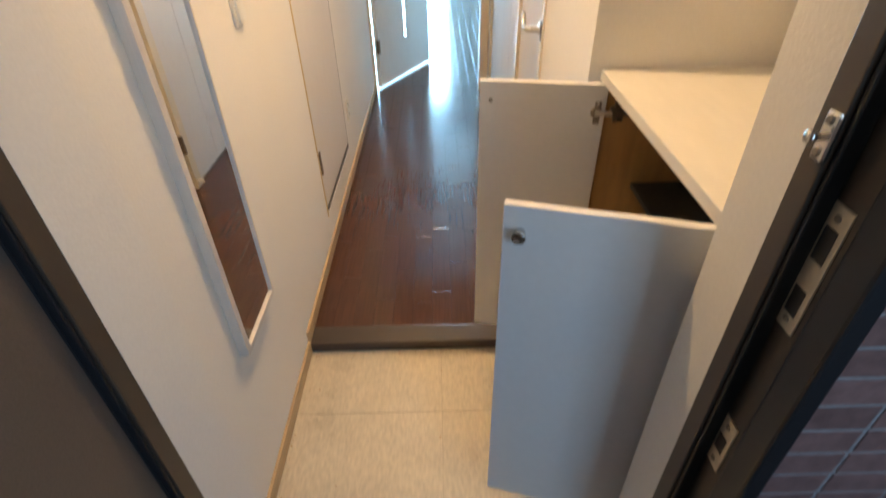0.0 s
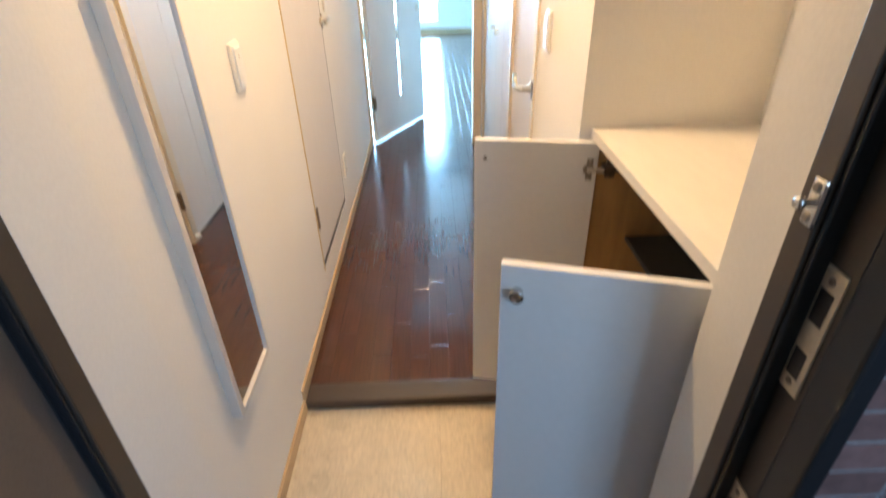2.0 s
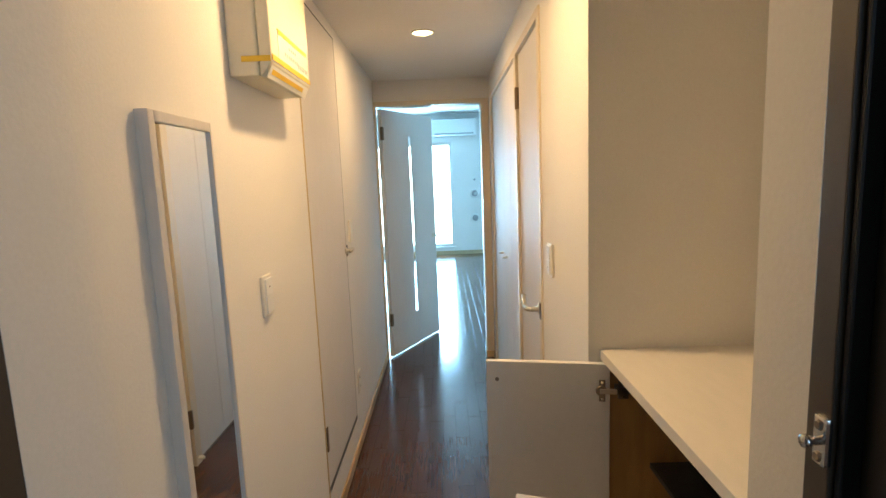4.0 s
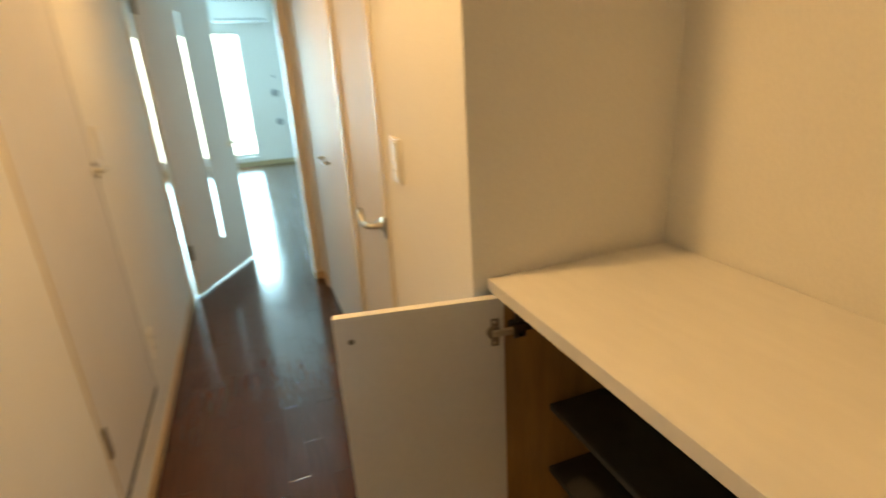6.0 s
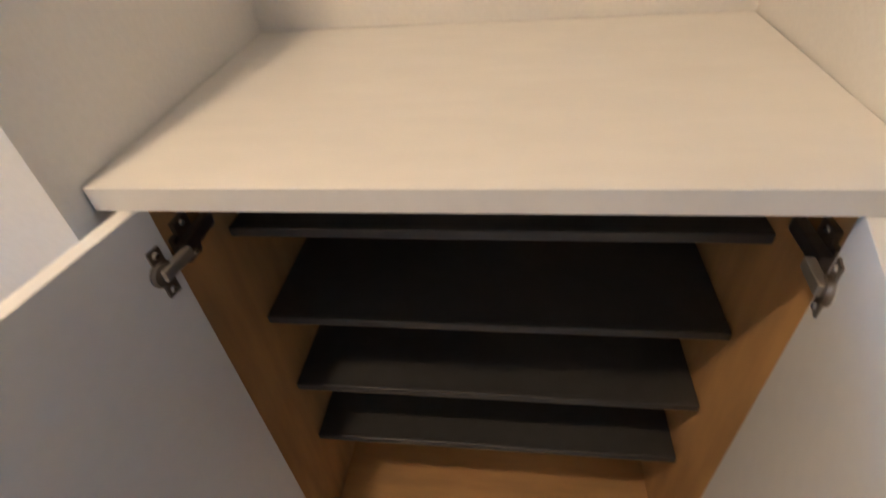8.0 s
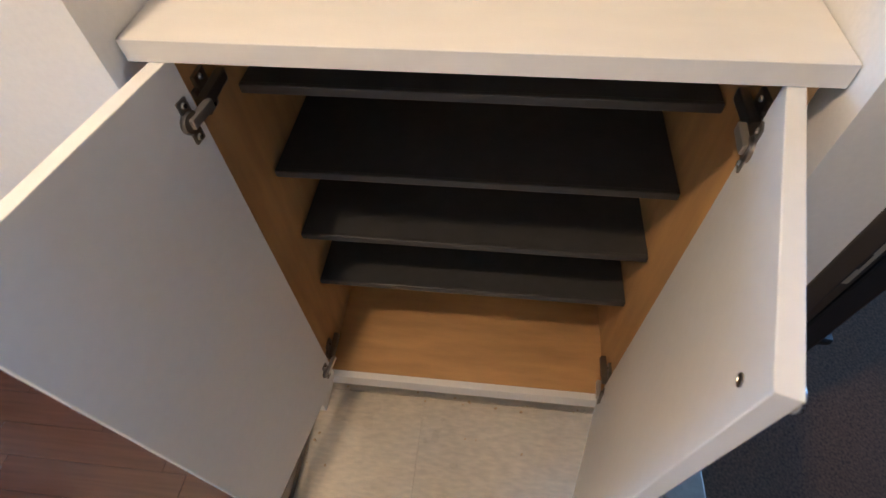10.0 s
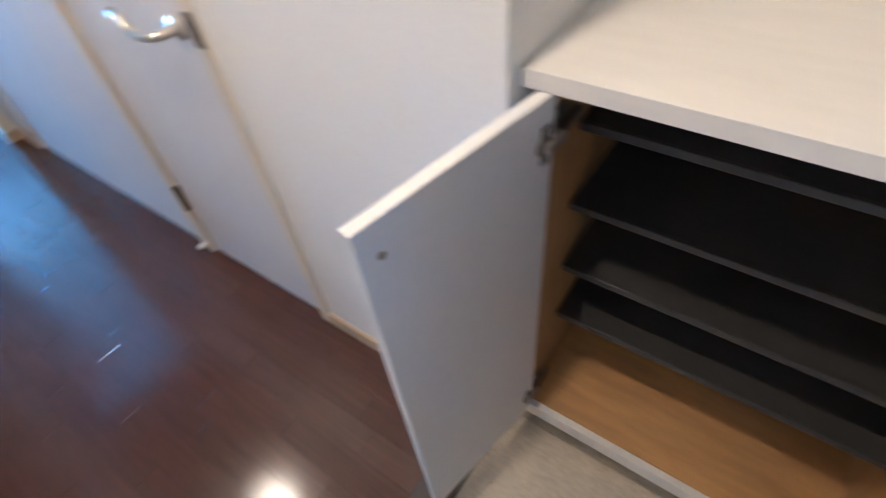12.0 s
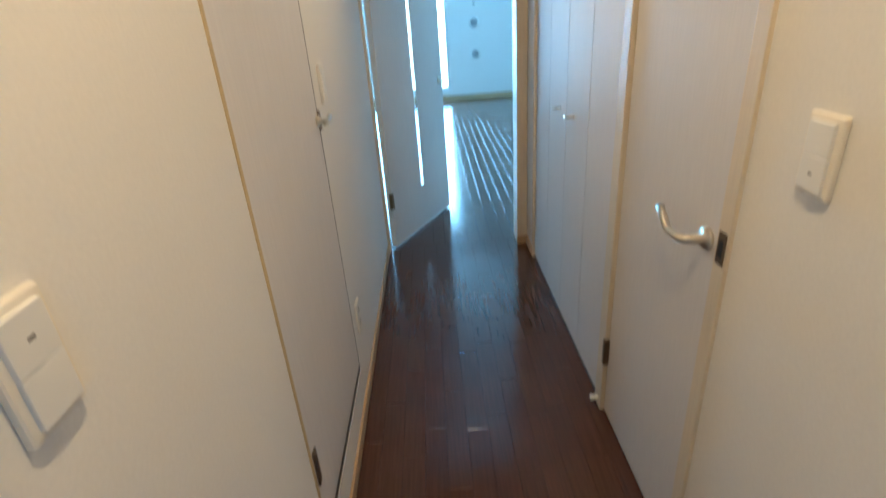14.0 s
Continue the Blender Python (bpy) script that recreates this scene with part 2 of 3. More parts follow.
setting("wall_left", [(L - 0.12, L, 1.203, 2.598, LOW - 0.1, 2.4), (L - 0.12, L, 3.285, END, LOW - 0.1, 2.4), (L - 0.12, L, 2.598, 3.285, 2.135, 2.4),
                      (L - 0.12, L, 2.598, 3.285, LOW - 0.1, 0.165), (L - 0.12, L - 0.06, 2.598, 3.285, 0.165, 2.135),
                      (L, L + 0.038, 1.203, 1.36, LOW - 0.1, 2.4)], WALL, "white papered hall wall")
setting("wall_right", [(R, R + 0.1, DEEP, 2.59, LOW - 0.1, 2.4), (R + 0.055, R + 0.1, 2.59, 4.47, -0.1, 2.4), (R, R + 0.055, 2.59, 4.47, 2.035, 2.4), (R, R + 0.1, 4.47, END, -0.1, 2.4)],
        WALL, "white papered hall wall with doors")
setting("wall_recess_far", [(R + 0.1, BACK + 0.1, DEEP, DEEP + 0.1, LOW - 0.1, 2.4)], WALL, "white papered wall of the shoe recess")
setting("wall_recess_back", [(BACK, BACK + 0.1, NEAR - 0.1, DEEP, LOW - 0.1, 2.4)], WALL, "white papered back of the shoe recess")
setting("wall_recess_near", [(R, BACK, 1.176, NEAR, LOW - 0.1, 2.4)], WALL, "white papered end wall beside the entrance")
setting("wall_hall_end", [(0.655, 2.3, END, END + 0.12, -0.1, 2.8), (-2.2, L, END, END + 0.12, -0.1, 2.8), (L, 0.655, END, END + 0.12, 2.03, 2.8)], WALL, "white papered wall with a doorway")
setting("wall_room_left", [(-2.3, -2.2, END, FAR + 0.1, -0.1, 2.8)], WALL, "white papered room wall")
setting("wall_room_right", [(2.3, 2.4, END, FAR + 0.1, -0.1, 2.8)], WALL, "white papered room wall")
WX0, WX1, WZ0, WZ1 = -1.25, 0.47, 0.15, 2.10
setting("wall_window", [(-2.3, WX0, FAR, FAR + 0.14, -0.1, 2.8), (WX1, 2.4, FAR, FAR + 0.14, -0.1, 2.8), (WX0, WX1, FAR, FAR + 0.14, WZ1, 2.8), (WX0, WX1, FAR, FAR + 0.14, -0.1, WZ0)],
        WALL, "white papered wall with a tall window")
setting("ceiling", [(L - 0.12, BACK + 0.1, 1.06, END, CEILING, CEILING + 0.2)], CEIL, "white papered hall ceiling")
setting("ceiling_room", [(-2.3, 2.4, END + 0.12, FAR, 2.62, 2.8)], CEIL, "white papered room ceiling")

# casing of the doorway at the hall's end
setting("trim_hall_doorway", [(L, -0.204, END - 0.012, END + 0.03, 0, 1.995), (0.592, 0.652, END - 0.012, END + 0.13, 0, 1.995), (L, 0.652, END - 0.012, END + 0.13, 1.995, 2.03)],
        CASING, "beige door casing", bevel=0.002)
# casing of the doors on the hall's other side
setting("trim_side_doors", [(R - 0.008, R + 0.055, 2.59, 2.63, 0, 2.0), (R - 0.008, R + 0.055, 3.172, 3.232, 0, 2.0), (R - 0.008, R + 0.055, 4.455, 4.47, 0, 2.0), (R - 0.008, R + 0.055, 2.59, 4.47, 2.0, 2.035)],
        CASING, "beige door casing", bevel=0.002)
setting("trim_pipe_door", [(L - 0.05, L + 0.0025, 2.598, 2.608, 0.165, 2.135)], TRIMD, "thin tan casing strip")
setting("trim_pipe_door_foot", [(L - 0.05, L + 0.0025, 2.608, 3.285, 0.168, 0.178)], DOORW, "thin white casing strip")
setting("baseboard_left", [(L, L + 0.01, STEP + 0.004, END - 0.012, 0.003, 0.055), (L, L + 0.01, 1.36, STEP + 0.004, LOW, LOW + 0.055), (L + 0.038, L + 0.044, 1.21, 1.362, LOW, LOW + 0.055)], SKIRT, "tan wooden skirting", bevel=0.002)
setting("baseboard_right", [(R - 0.01, R, STEP + 0.004, 2.59, 0.003, 0.055), (R - 0.01, R, 4.47, END - 0.012, 0, 0.055)], SKIRT, "tan wooden skirting", bevel=0.002)
setting("baseboard_doorway", [(0.588, 0.654, END - 0.022, END - 0.012, 0, 0.05)], SKIRT, "tan wooden skirting block", bevel=0.002)
setting("baseboard_room", [(-2.2, WX0, FAR - 0.012, FAR, 0, 0.07), (WX0, WX1, FAR - 0.012, FAR, 0, 0.07), (WX1, 2.3, FAR - 0.012, FAR, 0, 0.07), (2.288, 2.3, END + 0.12, FAR - 0.012, 0, 0.07)], SKIRT, "tan wooden skirting")

# raised edge of the hall floor
kerb = bmesh.new()
box(L, R + 0.0, STEP + 0.008, STEP + 0.08, LOW - 0.02, -0.022, 0.0, kerb)
box(L, R + 0.0, STEP, STEP + 0.085, -0.03, 0.003, 0.005, kerb)
tagged(part("step_edge", kerb, KERB), "dark brown wooden edge of the raised hall floor", kind="structure")
setting("threshold", [(-0.30, 0.74, 1.06, 1.152, LOW - 0.1, LOW + 0.012)], SILL, "brushed metal entrance threshold", bevel=0.004)

# ---- outside the entrance ----
setting("ground", [(-400, 400, -400, 11.6, -3.2, -3.0)], CONCR, "grey ground below the corridor")
setting("pavement_corridor", [(-4, 4.5, -0.75, 1.06, -0.3, -0.07)], CONCR, "dark speckled corridor floor")
# parapet, ceiling and end walls: assumed and out of view, they dim the sky light
setting("wall_parapet", [(-4, 4.5, -0.87, -0.75, -0.4, 0.98)], PAINTC, "unseen corridor parapet, added to hold back sky light", bevel=0.01)
setting("ceiling_corridor", [(-4, 4.5, -0.9, 1.08, 2.35, 2.5)], PAINTC, "unseen corridor ceiling, added to hold back sky light")
setting("wall_corridor_end", [(4.5, 4.6, -0.87, 1.08, -0.4, 2.5), (-4.1, -4, -0.87, 1.08, -0.4, 2.5)], PAINTC, "unseen corridor end wall, added to hold back sky light")
outer = setting("wall_outside", [(0.79, 4.5, 1.07, 1.176, -0.3, 2.4), (0.705, 0.79, 1.07, 1.0975, -0.3, 2.4), (-4, -0.355, 1.07, 1.19, -0.3, 2.4), (-0.355, -0.29, 1.07, 1.0975, -0.3, 2.4), (-0.27, 0.705, 1.07, 1.19, 2.09, 2.4)], MORTAR, "dark red brick-tiled outside wall with grey joints")

# ---- entrance door frame and leaf ----
entry = thing("door_entrance", (0.22, 1.12, LOW), "dark brown steel entrance door standing open in its frame", "door", kind="structure")
for side in (1, -1):
    x = (lambda v: v) if side > 0 else (lambda v: 0.435 - v)
    back = 1.176 if side > 0 else 1.203
    stop = 1.143 if side > 0 else 1.166

    def jb(x0, x1, *r, x=x):
        a, b = sorted((x(x0), x(x1)))
        return (a, b, *r)
    bm = box(*jb(0.653 if side > 0 else 0.617, 0.79, stop, back, LOW, 2.05), bevel=0.002)
    box(*jb(0.68 if side > 0 else 0.722, 0.79, 1.098, stop - 0.0005, LOW, 2.05), bevel=0.001, bm=bm)
    part("jamb", bm, FRAMEB, entry)
    if side > 0:
        part("gasket", box(*jb(0.658, 0.6795, stop - 0.008, stop - 0.0005, LOW, 2.05), bevel=0.003), NAVY, entry, "black rubber gasket")
        # lip of the brown frame, cool outside light painted in as blue-black
        part("outer_lip", box(*jb(0.677, 0.705, 1.052, 1.098, LOW, 2.05), bevel=0.005), NAVY, entry, "outer frame edge, cool outside light put into its blue-black colour")
    else:
        part("gasket", box(*jb(0.621, 0.660, stop - 0.008, stop - 0.0005, LOW, 2.05), bevel=0.003), NAVY, entry, "black rubber gasket")
part("head", box(-0.335, 0.77, 1.07, 1.195, 1.99, 2.085, bevel=0.003), FRAMEB, entry)
leaf_m = pose(-0.200, 1.157, 0, 0, 0, 2)
leaf = part("leaf", box(-0.042, 0, -0.90, 0.0, LOW + 0.02, 1.985, bevel=0.002, m=leaf_m), LEAFB, entry, "dark brown door leaf swung outward")
part("edge_gasket", box(-0.012, 0.003, -0.002, 0.006, LOW + 0.02, 1.985, bevel=0.003, m=leaf_m), NAVY, leaf)
for z0, z1, holes in ((0.943, 1.108, ((0.965, 1.002), (1.04, 1.082))), (0.655, 0.757, ((0.69, 0.722),))):
    sp = part("strike_plate", box(0.6775, 0.6805, 1.106, 1.139, z0, z1, bevel=0.001), STRIKE, entry, "scratched steel strike plate")
    for h0, h1 in holes:
        part("bolt_hole", box(0.6768, 0.679, 1.113, 1.132, h0, h1), BLACKP, sp)
    for zs in (z0 + 0.014, z1 - 0.014):
        part("screw", lathe([(0, 0.0018), (0.004, 0.0016), (0.005, 0)], pose(0.6777, 1.1225, zs, 0, -90, 0), 12), DSTEEL, sp)
catch = thing("door_guard_catch", (0.648, 1.158, 1.172), "small chrome door guard catch on the frame", "door guard")
part("plate", box(0.646, 0.654, 1.140, 1.158, 1.147, 1.197, bevel=0.0035), STEEL, catch)
part("pin", lathe([(0.0045, 0), (0.0045, 0.009), (0.0068, 0.0105), (0.0068, 0.015), (0.0058, 0.0165), (0, 0.0165)], pose(0.6465, 1.149, 1.172, 0, -90, 0), 16), STEEL, catch, smooth=True)
for zs in (1.156, 1.188):
    part("screw", lathe([(0, 0.003), (0.004, 0.003), (0.006, 0)], pose(0.6465, 1.149, zs, 0, -90, 0), 12), DSTEEL, catch)

crate = thing("black_box", (0.87, 0.99, -0.07), "black plastic lidded box on the corridor floor by the brick wall", "box")
part("body", box(0.79, 0.955, 0.93, 1.05, -0.07, 0.306, bevel=0.010), BLACKP, crate)
part("lid", box(0.77, 0.97, 0.91, 1.058, 0.305, 0.328, bevel=0.010, segments=3), BLACKP, crate)

# ---- shoe cabinet in the recess ----
ctr = thing("countertop", (0.9, 1.625, 0.953), "white laminated countertop over the shoe cabinet", "countertop")
part("board", box(0.6875, BACK - 0.002, NEAR + 0.002, DEEP - 0.002, 0.953, 0.978, bevel=0.001), LAMIN, ctr)
part("edge_band", box(0.685, 0.6877, NEAR + 0.002, DEEP - 0.002, 0.953, 0.978, bevel=0.001), DOORC, ctr, "white front edge band")

cab = thing("shoe_cabinet", (0.9, 1.625, 0.04), "white shoe cabinet with both doors open, plywood lined", "cabinet")
part("side_panel", box(0.703, BACK - 0.004, 1.945, 1.966, 0.066, 0.951, bevel=0.001), PLY, cab, "orange plywood side")
part("side_panel", box(0.703, BACK - 0.004, 1.285, 1.307, 0.066, 0.951, bevel=0.001), PLY, cab, "orange plywood side")
part("back_panel", box(BACK - 0.016, BACK - 0.005, 1.307, 1.945, 0.113, 0.951), PLY, cab, "orange plywood back")
part("bottom_panel", box(0.707, BACK - 0.016, 1.307, 1.945, 0.095, 0.113), PLY, cab, "orange plywood bottom")
part("front_rail", box(0.690, 0.7065, 1.287, 1.964, 0.068, 0.1125, bevel=0.0015), LAMIN, cab, "white front rail")
part("underside", box(0.707, BACK - 0.016, 1.307, 1.945, 0.068, 0.082), LAMIN, cab)
for z in (0.838, 0.674, 0.508, 0.349):
    bm = box(0.812, BACK - 0.018, 1.309, 1.943, z - 0.012, z, bevel=0.0015)
    box(0.806, 0.815, 1.309, 1.943, z - 0.014, z + 0.001, bevel=0.003, bm=bm)
    part("shelf", bm, SHELF, cab, "black shoe shelf")


def cabinet_door(hinge, tip, inward, name_label):
    """A door from its hinge end to its tip on plan; inward is the side of the inner face."""
    h, t = Vector((*hinge, 0)), Vector((*tip, 0))
    along = (t - h).normalized()
    length = (t - h).length
    m = Matrix.Translation(h) @ Matrix.Rotation(math.atan2(along.y, along.x), 4, "Z")
    s = inward
    a, b = sorted((0.0, s * -0.018))
    d = part("door", box(0, length, a, b, 0.098, 0.9525, bevel=0.0014, m=m), DOORC, cab, name_label)
    face = -s * 0.018                                  # outer face
    turn = Matrix.Rotation(radians(90 if s > 0 else -90), 4, "X")
    part("knob", lathe([(0.009, 0), (0.009, 0.005), (0.006, 0.009), (0.0115, 0.014), (0.0125, 0.018), (0.0105, 0.0205), (0.0085, 0.019), (0, 0.019)],
                       m @ Matrix.Translation((length - 0.029, face, 0.903)) @ turn, 26), STEEL, d, "round chrome knob", smooth=True)
    turn = Matrix.Rotation(radians(-90 if s > 0 else 90), 4, "X")
    part("screw_cap", lathe([(0.0055, 0), (0.0055, 0.0015), (0.003, 0.002), (0.0025, 0.0008), (0, 0.0008)], m @ Matrix.Translation((length - 0.029, 0, 0.903)) @ turn, 14), DSTEEL, d)
    for z in (0.882, 0.168):
        a, b = sorted((0.0, s * 0.003))
        bm = box(0.011, 0.027, a, b, z - 0.029, z + 0.029, bevel=0.001, m=m)
        merge(bm, lathe([(0.0, 0.0055), (0.0125, 0.0055), (0.0145, 0.003), (0.0145, 0.0)], m @ Matrix.Translation((0.021, 0, z)) @ turn, 20))
        part("hinge", bm, DSTEEL, d, "dull steel cup hinge")
        root, end = m @ Vector((0.021, s * 0.006, z)), Vector((0.714, hinge[1] - s * 0.008, z))
        way = end - root
        am = Matrix.Translation(root) @ way.to_track_quat("X", "Z").to_matrix().to_4x4()
        part("hinge_arm", box(-0.004, way.length, -0.004, 0.005, -0.0065, 0.0065, bevel=0.0018, m=am), NICKEL, d, "bright steel hinge arm")
        for zs in (z - 0.022, z + 0.022):
            part("screw", lathe([(0.0045, 0), (0.003, 0.002), (0, 0.002)], m @ Matrix.Translation((0.019, s * 0.003, zs)) @ turn, 10), STEEL, d)
    return d


cabinet_door((0.6975, 1.9341), (0.385, 1.993), 1, "white cabinet door swung open")
cabinet_door((0.6975, 1.3222), (0.385, 1.413), -1, "white cabinet door swung open")
for y, s in ((1.945, -1), (1.307, 1)):
    for z in (0.882, 0.168):
        a, b = sorted((y, y + s * 0.006))
        bm = box(0.722, 0.748, a, b, z - 0.027, z + 0.027, bevel=0.002)
        box(0.712, 0.722, a, b, z - 0.014, z + 0.014, bevel=0.001, bm=bm)
        a, b = sorted((y + s * 0.005, y + s * 0.017))
        box(0.710, 0.772, a, b, z - 0.0085, z + 0.0085, bevel=0.003, bm=bm)
        hm = part("hinge_mount", bm, DSTEEL, cab, "dull steel hinge mount")
        for zs in (z - 0.02, z + 0.02):
            part("screw", lathe([(0.004, 0), (0.003, 0.0018), (0, 0.0018)], pose(0.735, y + s * 0.006, zs, -90 * s, 0, 0), 10), STEEL, hm)

# ---- hall: things on the papered wall ----
mir = thing("wall_mirror", (L, 1.65, 0.42), "tall framed mirror on the white wall", "mirror")
MY0, MY1, MZ0, MZ1, MW = 1.552, 1.788, 0.438, 1.575, 0.02
for b in ((MY0, MY0 + MW, MZ0, MZ1), (MY1 - MW * 0.35, MY1, MZ0, MZ1), (MY0 + MW, MY1 - MW * 0.35, MZ0, MZ0 + 0.016), (MY0 + MW, MY1 - MW * 0.35, MZ1 - MW, MZ1)):
    part("frame_bar", box(L, L + 0.024, *b, bevel=0.002), MIRFR, mir, "pale grey frame bar")
part("glass", box(L + 0.004, L + 0.018, MY0 + MW - 0.002, MY1 - MW * 0.35 + 0.002, MZ0 + 0.014, MZ1 - MW + 0.002), MIRROR, mir, "clear mirror glass")


def switch(face, y, z, out, rockers, label):
    """A switch plate on a wall at x = face; out is the side that it faces."""
    w = thing("light_switch", (face, y, z), label, "switch")

    def bx(a, b, *r, **k):
        p, q = sorted((face + out * a, face + out * b))
        return box(p, q, *r, **k)
    part("cover", bx(0, 0.010, y - 0.034, y + 0.034, z - 0.058, z + 0.058, bevel=0.0045, segments=3), PLAST, w)
    n = rockers
    for i in range(n):
        z0, z1 = z - 0.049 + i * 0.098 / n, z - 0.049 + (i + 1) * 0.098 / n
        r = part("rocker", bx(0.006, 0.015, y - 0.0245, y + 0.0245, z0 + 0.0005, z1 - 0.0005, bevel=0.0015), WHITEP, w)
        if i == n - 1 and out > 0 or i == 0 and out < 0:
            part("indicator", bx(0.0145, 0.0154, y - 0.004, y + 0.004, (z0 + z1) / 2 - 0.0015, (z0 + z1) / 2 + 0.0015), INK, r)
    return w


switch(L, 2.080, 1.136, 1, 2, "ivory two-rocker light switch on the white wall")
switch(R, 2.424, 1.147, -1, 2, "ivory two-rocker light switch beside the door")
tag = thing("wall_control", (L, 3.39, 1.2), "slim ivory wall control plate", "switch")
part("cover", box(L, L + 0.011, 3.36, 3.425, 1.125, 1.242, bevel=0.003), PLAST, tag)
part("button", box(L + 0.009, L + 0.014, 3.375, 3.41, 1.15, 1.218, bevel=0.002), WHITEP, tag)
soc = thing("wall_socket", (L, 3.38, 0.35), "white wall socket low on the papered wall", "socket")
sc = part("cover", box(L, L + 0.009, 3.345, 3.415, 0.29, 0.41, bevel=0.003), PLAST, soc)
for z in (0.325, 0.375):
    for y in (3.374, 3.386):
        part("slot", box(L + 0.0085, L + 0.0096, y - 0.0012, y + 0.0012, z - 0.008, z + 0.008), INK, sc)

# breaker box with taped notice
brk = thing("breaker_box", (L, 2.19, 1.70), "ivory breaker box with yellow tape and a paper notice", "breaker box")
BY0, BY1, BX = 1.97, 2.33, -0.113
part("back_case", box(L, -0.1465, BY0, BY1, 1.705, 2.05, bevel=0.006), BOXP, brk)
bm = box(-0.1445, BX, BY0 + 0.001, BY1 - 0.001, 1.702, 2.05)
for v in bm.verts:                        # the front leans back at its foot
    if v.co.x > BX - 0.001 and v.co.z < 1.8:
        v.co.z = 1.735
bmesh.ops.bisect_plane(bm, geom=bm.verts[:] + bm.edges[:] + bm.faces[:], plane_co=(0, 0, 1.9), plane_no=(0, 0, 1))
bmesh.ops.bevel(bm, geom=[e for e in bm.edges if e.calc_face_angle(0) > 0.2], offset=0.005, segments=3, affect="EDGES", profile=0.6)
cover = part("cover", bm, BOXP, brk, "ivory front cover")
part("notice", box(BX - 0.0004, BX + 0.0014, BY0 + 0.058, BY1 - 0.015, 1.742, 1.825), PAPER, cover, "white paper notice")
flap = pose(BX + 0.0012, 0, 1.744, 0, 24, 0)
part("lower_notice", box(-0.0005, 0.0009, BY0 + 0.008, BY1 - 0.012, -0.046, 0.0, m=flap), PAPER, cover, "white paper strip")
for y0, y1, z, th in ((2.12, 2.20, 1.800, 0.004), (2.08, 2.22, 1.778, 0.005), (2.20, 2.31, 1.772, 0.007)):
    n = int((y1 - y0) / 0.018)
    for i in range(n):
        part("print_mark", box(BX + 0.0013, BX + 0.0018, y0 + i * 0.018, y0 + i * 0.018 + 0.009, z - th, z + th), GREYD, cover)
for z, y0, y1, th in ((1.823, BY0 + 0.058, BY1 - 0.03, 0.006), (1.749, BY0 + 0.004, BY1 - 0.004, 0.007)):
    part("tape", box(BX - 0.0003, BX + 0.0021, y0, y1, z - th, z + th), TAPE, cover, "strip of yellow tape")
part("tape", box(0.0006, 0.0018, BY0 + 0.025, BY1 - 0.06, -0.034, -0.022, m=flap), TAPE, cover, "strip of yellow tape")
part("tape", box(-0.187, BX - 0.003, BY0 - 0.0012, BY0 + 0.0016, 1.738, 1.752), TAPE, cover, "strip of yellow tape")

# pipe-space door, flush with the papered wall
pd = thing("door_pipe_space", (L, 2.95, 0.18), "tall white flush closet door with a lever latch", "door", kind="structure")
part("panel", box(L - 0.03, L + 0.0006, 2.610, 3.2735, 0.206, 2.1275, bevel=0.0015), DOORW, pd, "white wood-grain panel")
# solid black strips in the gaps paint in the shade round the panel
part("shadow_gap", box(L - 0.055, L - 0.0005, 3.274, 3.2848, 0.18, 2.1345), BLACKP, pd)
part("shadow_gap", box(L - 0.055, L - 0.0005, 2.6085, 3.2738, 0.1785, 0.2055), BLACKP, pd)
part("shadow_gap", box(L - 0.055, L - 0.0005, 2.6085, 3.2738, 2.128, 2.1345), BLACKP, pd)
for z in (0.41, 1.90):
    hg = part("hinge", box(L - 0.004, L + 0.006, 2.616, 2.633, z - 0.05, z + 0.05, bevel=0.002), BRONZE, pd, "bronze hinge")
    part("hinge_leaf", box(L - 0.001, L + 0.004, 2.633, 2.643, z - 0.048, z + 0.048, bevel=0.001), BRONZE, hg)
lv = part("latch_handle", lathe([(0, 0), (0.017, 0), (0.017, 0.006), (0.013, 0.010), (0.008, 0.012), (0.0075, 0.026), (0, 0.026)], pose(L + 0.0006, 3.254, 1.095, 0, 90, 0), 22), SATIN, pd, "satin metal latch handle", smooth=True)
part("lever", tube(bent([(L + 0.027, 3.236, 1.094), (L + 0.031, 3.258, 1.095), (L + 0.032, 3.285, 1.096), (L + 0.030, 3.310, 1.098)], 5), 0.0085, 12), SATIN, lv, smooth=True)
part("latch_tongue", box(L - 0.0004, L + 0.006, 3.268, 3.292, 1.066, 1.122, bevel=0.002), BRONZE, pd, "dark bronze latch tongue")

# room door on the other side, and the folding closet
rd = thing("door_side", (R, 2.9, 0), "white wood-grain door, closed, with a lever handle", "door", kind="structure")
part("panel", box(R + 0.006, R + 0.045, 2.634, 3.168, 0.008, 1.996, bevel=0.002), DOORW, rd, "white wood-grain panel")
for z in (0.26, 1.80):
    part("hinge", box(R - 0.013, R + 0.006, 3.160, 3.178, z - 0.05, z + 0.05, bevel=0.003), BRONZE, rd, "bronze hinge")
part("latch_plate", box(R - 0.0105, R + 0.02, 2.596, 2.622, 0.885, 0.95, bevel=0.001), BRONZE, rd, "dark bronze latch plate")
part("latch_slot", box(R - 0.0112, R - 0.0100, 2.602, 2.616, 0.90, 0.935), BLACKP, rd)
HX, HY, HZ = R + 0.006, 2.685, 0.905
lever = part("lever_handle", lathe([(0, 0.0), (0.024, 0), (0.024, 0.007), (0.021, 0.010), (0.011, 0.011), (0.010, 0.04), (0, 0.04)], pose(HX, HY, HZ, 0, -90, 0), 26), SATIN, rd, "satin lever handle", smooth=True)
